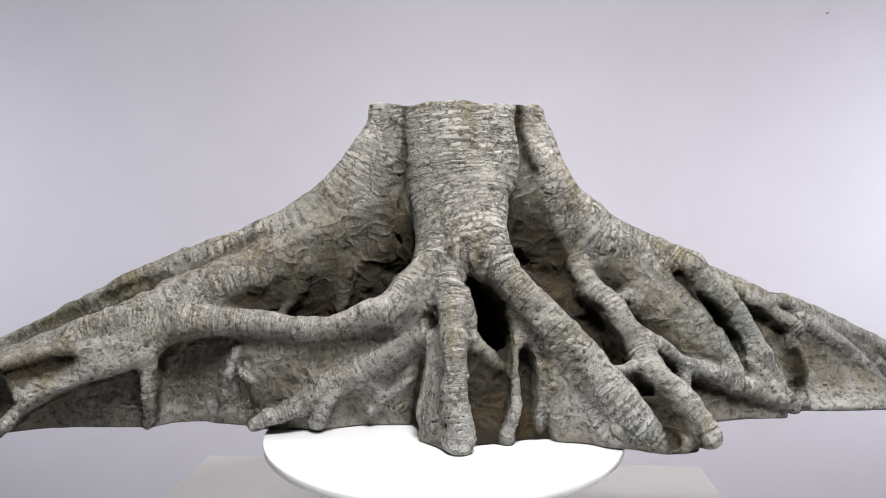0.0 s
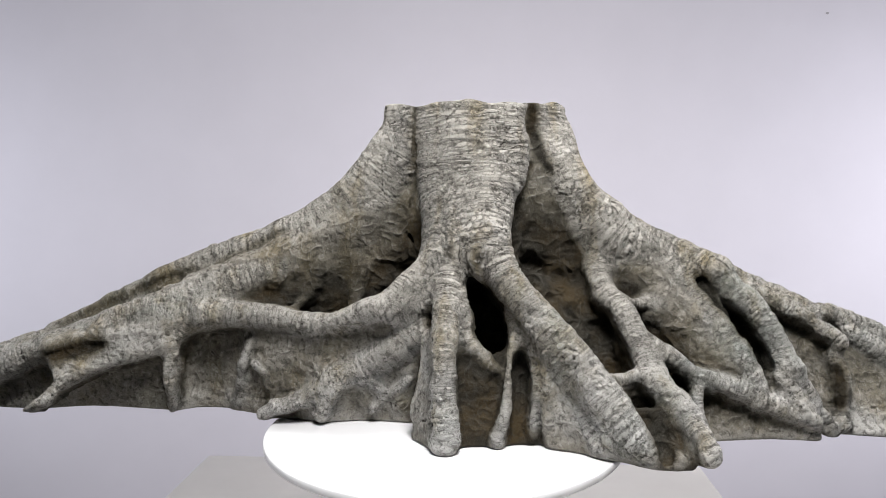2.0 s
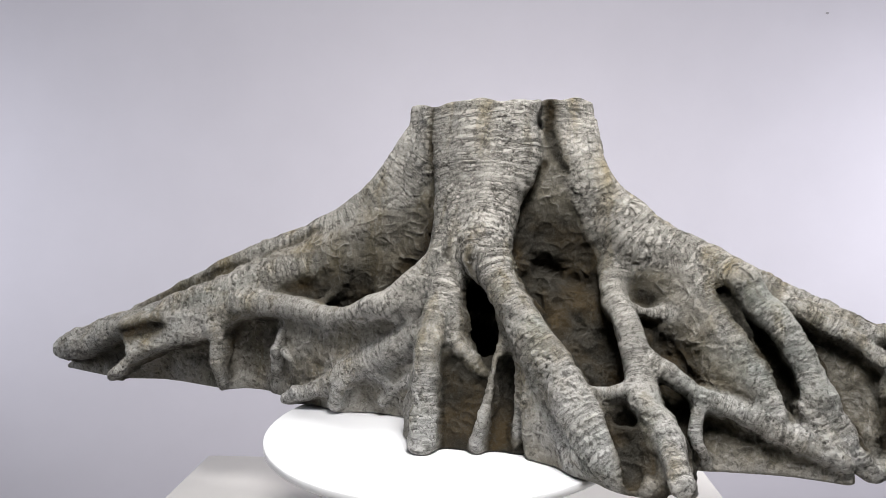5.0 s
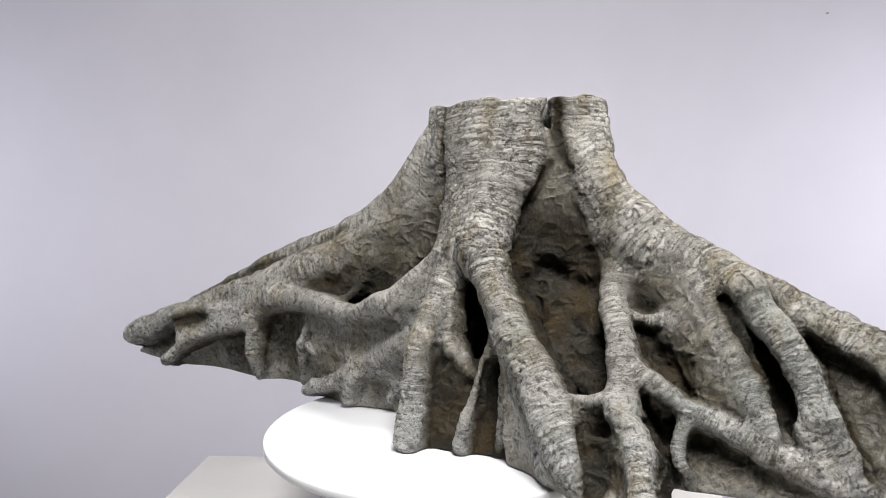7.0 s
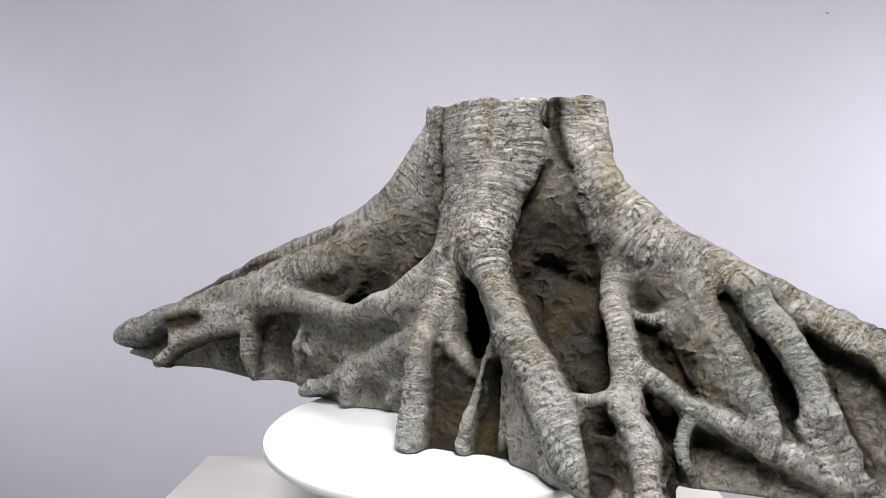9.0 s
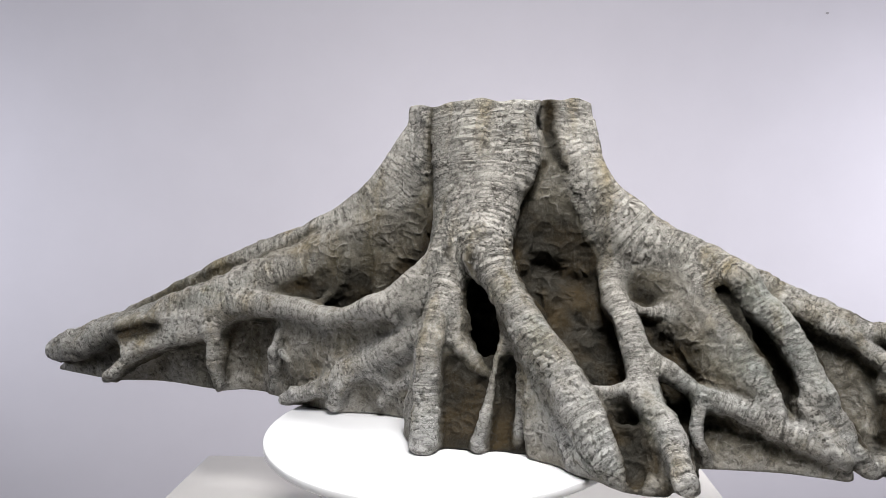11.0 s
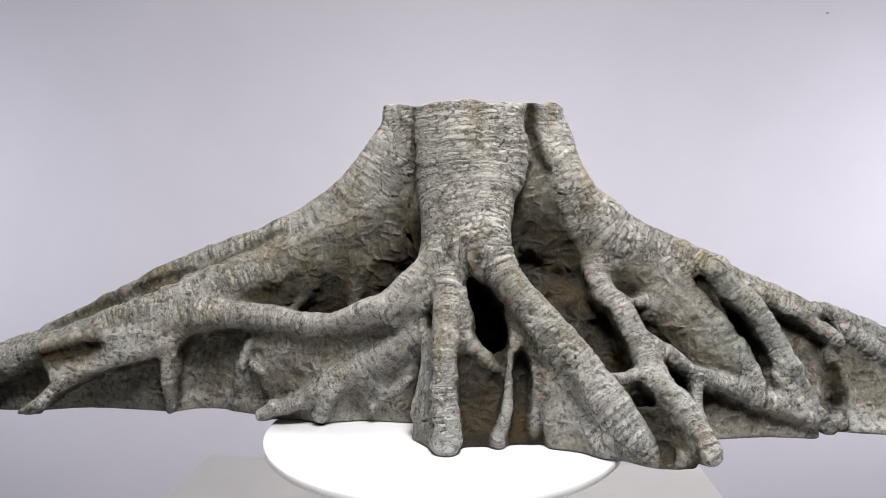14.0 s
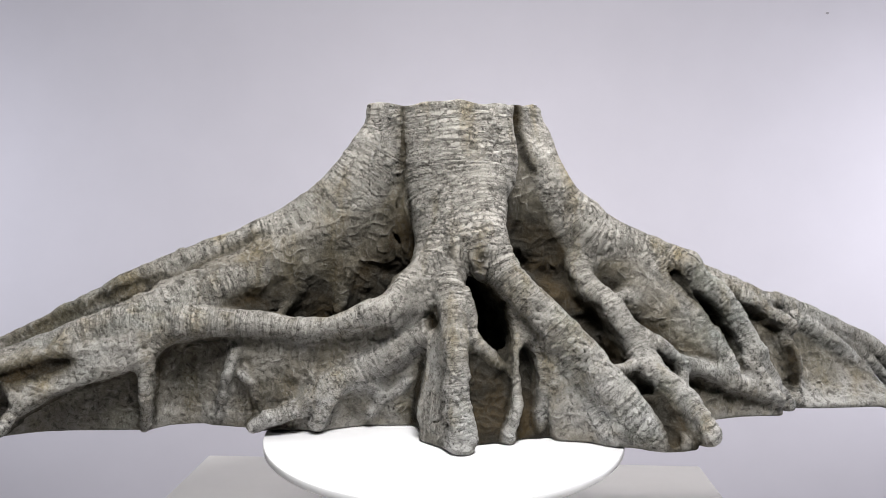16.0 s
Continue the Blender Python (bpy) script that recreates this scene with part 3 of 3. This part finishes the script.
def lattice_noise(p, scale, seed):
    """Smooth value noise in -1..1 at the rows of p."""
    q = p * scale + 100.0
    i = np.floor(q).astype(np.int64)
    t = q - i
    t = t * t * (3 - 2 * t)
    out = 0
    for dx in (0, 1):
        for dy in (0, 1):
            for dz in (0, 1):
                key = (i[:, 0] + dx) * 73856093 ^ (i[:, 1] + dy) * 19349663 ^ (i[:, 2] + dz) * 83492791 ^ seed * 2654435761
                key = (key ^ (key >> 13)) * 1274126177 & 0xFFFFFFFF
                key = (key ^ (key >> 16)) & 0xFFFF
                w = (t[:, 0] if dx else 1 - t[:, 0]) * (t[:, 1] if dy else 1 - t[:, 1]) * (t[:, 2] if dz else 1 - t[:, 2])
                out = out + w * (key / 32767.5 - 1)
    return out


def neighbours(quads):
    """Pairs of faces that share an edge."""
    e = np.sort(np.stack([quads, np.roll(quads, -1, 1)], 2).reshape(-1, 2), 1).astype(np.int64)
    key = e[:, 0] * (quads.max() + 1) + e[:, 1]
    order = np.argsort(key, kind="stable")
    same = key[order][1:] == key[order][:-1]
    return np.stack([order[:-1][same] // 4, order[1:][same] // 4], 1)


def settle(label, pair, count):
    """Keeps the largest patch of each label; the other patches take over the label of a face beside them."""
    inner = pair[label[pair[:, 0]] == label[pair[:, 1]]]
    root = np.arange(len(label))
    while True:
        low = np.minimum(root[inner[:, 0]], root[inner[:, 1]])
        before = root.copy()
        np.minimum.at(root, inner[:, 0], low)
        np.minimum.at(root, inner[:, 1], low)
        root = root[root]
        if (root == before).all():
            break
    size = np.bincount(root, minlength=len(label))
    kept = np.zeros(len(label), bool)
    for i in range(count):
        mine = np.flatnonzero(label == i)
        if len(mine):
            best = root[mine][np.argmax(size[root[mine]])]
            kept[mine[root[mine] == best]] = True
    label = label.copy()
    for _ in range(400):
        a, b = pair[:, 0], pair[:, 1]
        go = np.flatnonzero(kept[a] != kept[b])
        if not len(go):
            break
        src = np.where(kept[a[go]], a[go], b[go])
        dst = np.where(kept[a[go]], b[go], a[go])
        label[dst] = label[src]
        kept[dst] = True
    return label, kept


def finer(verts, quads, *values):
    """Each quad becomes four, and the skin is eased once; the values at the points go along."""
    count = len(verts)
    ends = np.stack([quads, np.roll(quads, -1, 1)], 2).reshape(-1, 2).astype(np.int64)
    ends.sort(axis=1)
    key, first, back = np.unique(ends[:, 0] * count + ends[:, 1], return_index=True, return_inverse=True)
    ends = ends[first]
    mid = count + back.reshape(-1, 4)
    heart = count + len(key) + np.arange(len(quads))

    def grown(a):
        return np.concatenate([a, 0.5 * (a[ends[:, 0]] + a[ends[:, 1]]), a[quads].mean(1)])

    faces = np.stack([np.stack([quads[:, i], mid[:, i], heart, mid[:, i - 1]], 1) for i in range(4)], 1).reshape(-1, 4)
    return grown(verts), faces, *[grown(a) for a in values]


def eased(quads, a, times, share=0.5):
    """Values at the points, drawn towards those of their neighbours."""
    count = len(a)
    shares = sum(np.bincount(quads[:, i], minlength=count) for i in range(4)) * 2
    for _ in range(times):
        around = sum(np.bincount(quads[:, i], a[quads[:, i - 1]] + a[quads[:, i - 3]], count) for i in range(4))
        a = (1 - share) * a + share * around / np.maximum(shares, 1)
    return a


def patches(p, scale, seed, low, high):
    return np.clip((lattice_noise(p, scale, seed) - low) / (high - low), 0, 1)


def weather(p, along, stain_shade, limb):
    """Fine relief of the cast bark: creases round the limbs, torn flakes, grit, and wrinkles inside the hollows."""
    bent = p + 0.007 * np.stack([lattice_noise(p, 55, s) for s in (11, 12, 13)], 1)
    s = along + 0.004 * lattice_noise(p, 14, 14) + 0.0005 * lattice_noise(p, 80, 15)
    a, b = 0.8 * p[:, 0] + 0.6 * p[:, 1], 0.8 * p[:, 2] - 0.4 * p[:, 0] + 0.4 * p[:, 1]
    wide = np.exp(-(lattice_noise(np.stack([s * 230, a * 13, b * 13], 1), 1, 16) / 0.2)**2) * patches(p, 13, 17, -0.2, 0.35)
    thin = np.exp(-(lattice_noise(np.stack([s * 420, a * 18, b * 18], 1), 1, 18) / 0.34)**2) * patches(p, 17, 19, -0.6, 0.1)
    inner = np.clip(1.3 * stain_shade, 0, 1)
    low = np.clip(1.35 - 4.5 * p[:, 2], 0.05, 1)
    flake = np.clip((lattice_noise(bent, 120, 20) - 0.05) / 0.22, 0, 1) * patches(p, 15, 21, 0.36, 0.5)
    grit = lattice_noise(bent, 170, 22) + 0.6 * lattice_noise(bent, 330, 23)
    fold = 1 - np.abs(lattice_noise(bent * [1, 1, 1.3], 42, 24))
    small_fold = 1 - np.abs(lattice_noise(bent, 95, 25))
    relief = (-0.0006 * wide - 0.0007 * thin) * limb * (1.1 - 0.4 * low) + 0.0014 * flake * limb
    relief += 0.0007 * grit * (0.25 + low) + 0.0030 * (fold**3 - 0.4) * inner + 0.0018 * (small_fold**3 - 0.4) * np.maximum(np.maximum(inner, 0.35 * low), 0.8 * (1 - limb))
    return relief


def build_stump():
    verts, quads, own, along, stain_shade = skin(*melt(SOLIDS + HOLES, CELL))
    normal = face_normals(verts, quads)
    rugged = np.clip(1.25 - 3.0 * verts[:, 2], 0.35, 1.2)
    lump = (0.0026 * lattice_noise(verts, 34, 1) + 0.0020 * lattice_noise(verts, 75, 2)) * rugged
    lump += np.clip(stain_shade, 0, 1) * 0.004 * lattice_noise(verts, 45, 5)
    soft = np.clip((verts[:, 2] - 0.003) / 0.01, 0, 1) * np.clip((TOP - 0.004 - verts[:, 2]) / 0.006, 0, 1)
    verts = verts + normal * (lump * soft)[:, None]
    # brown paint and painted shade bleed out of the hollows onto the limbs
    stain_shade = np.maximum(eased(quads, stain_shade, 8), np.minimum(1.05 * eased(quads, stain_shade, 45), 1))
    limb = eased(quads, np.array([0.1 if s[0] in ("hollow", "back_panel") else 1.0 for s in SOLIDS])[own], 5)
    # one label a limb; the trunk's strokes are one part, and stray islands go to the limb round them
    label = np.array([0 if s[0] == "trunk" else i for i, s in enumerate(SOLIDS)])[own[quads[:, 0]]]
    pair = neighbours(quads)
    for _ in range(3):
        label, kept = settle(label, pair, len(SOLIDS))
    verts, quads, along, stain_shade, soft, limb = finer(verts, quads, along, stain_shade, soft, limb)
    label, kept = np.repeat(label, 4), np.repeat(kept, 4)
    verts = np.stack([eased(quads, verts[:, k], 2, 0.6) for k in range(3)], 1)
    relief = weather(verts, along, stain_shade, limb) * soft
    verts = verts + face_normals(verts, quads) * relief[:, None]
    # height over the skin close by: where dark washes and painted crease shade settle and the dry brush catches
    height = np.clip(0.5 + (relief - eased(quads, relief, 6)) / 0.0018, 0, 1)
    normal = face_normals(verts, quads)
    stump = new("tree_stump")
    tagged(stump, "grey cast resin tree stump with spreading buttress roots, on the platter", "tree stump")
    for index, (name, blend, lines, stain_shades) in enumerate(SOLIDS):
        f = quads[(label == index) & kept]
        if len(f) < 12:
            continue
        used, f = np.unique(f, return_inverse=True)
        f = f.reshape(-1, 4)
        me = bpy.data.meshes.new(name)
        me.from_pydata(verts[used].tolist(), [], f.tolist())
        me.attributes.new("along", "FLOAT", "POINT").data.foreach_set("value", along[used].astype(np.float32))
        me.attributes.new("stain_shade", "FLOAT", "POINT").data.foreach_set("value", stain_shade[used].astype(np.float32))
        me.attributes.new("limb", "FLOAT", "POINT").data.foreach_set("value", limb[used].astype(np.float32))
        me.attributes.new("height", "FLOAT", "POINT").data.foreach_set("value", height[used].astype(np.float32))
        me.polygons.foreach_set("use_smooth", [True] * len(me.polygons))
        me.materials.append(BARK)
        me.normals_split_custom_set_from_vertices(normal[used].tolist())
        ob = new(name, me)
        ob.parent = stump
        tagged(ob, {"trunk": "grey ring-creased trunk with a split, flat-cut rim", "hollow": "recess washed in dark brown paint, its shade painted in too"}.get(name, ""))
    return stump


stump = build_stump()


def motions():
    walk(stump, [(t, pose(0, 0, 0.0, 0, 0, a)) for t, a in TURN])
    walk(platter, [(t, pose(0, 0, 0, 0, 0, a)) for t, a in TURN])


motions()
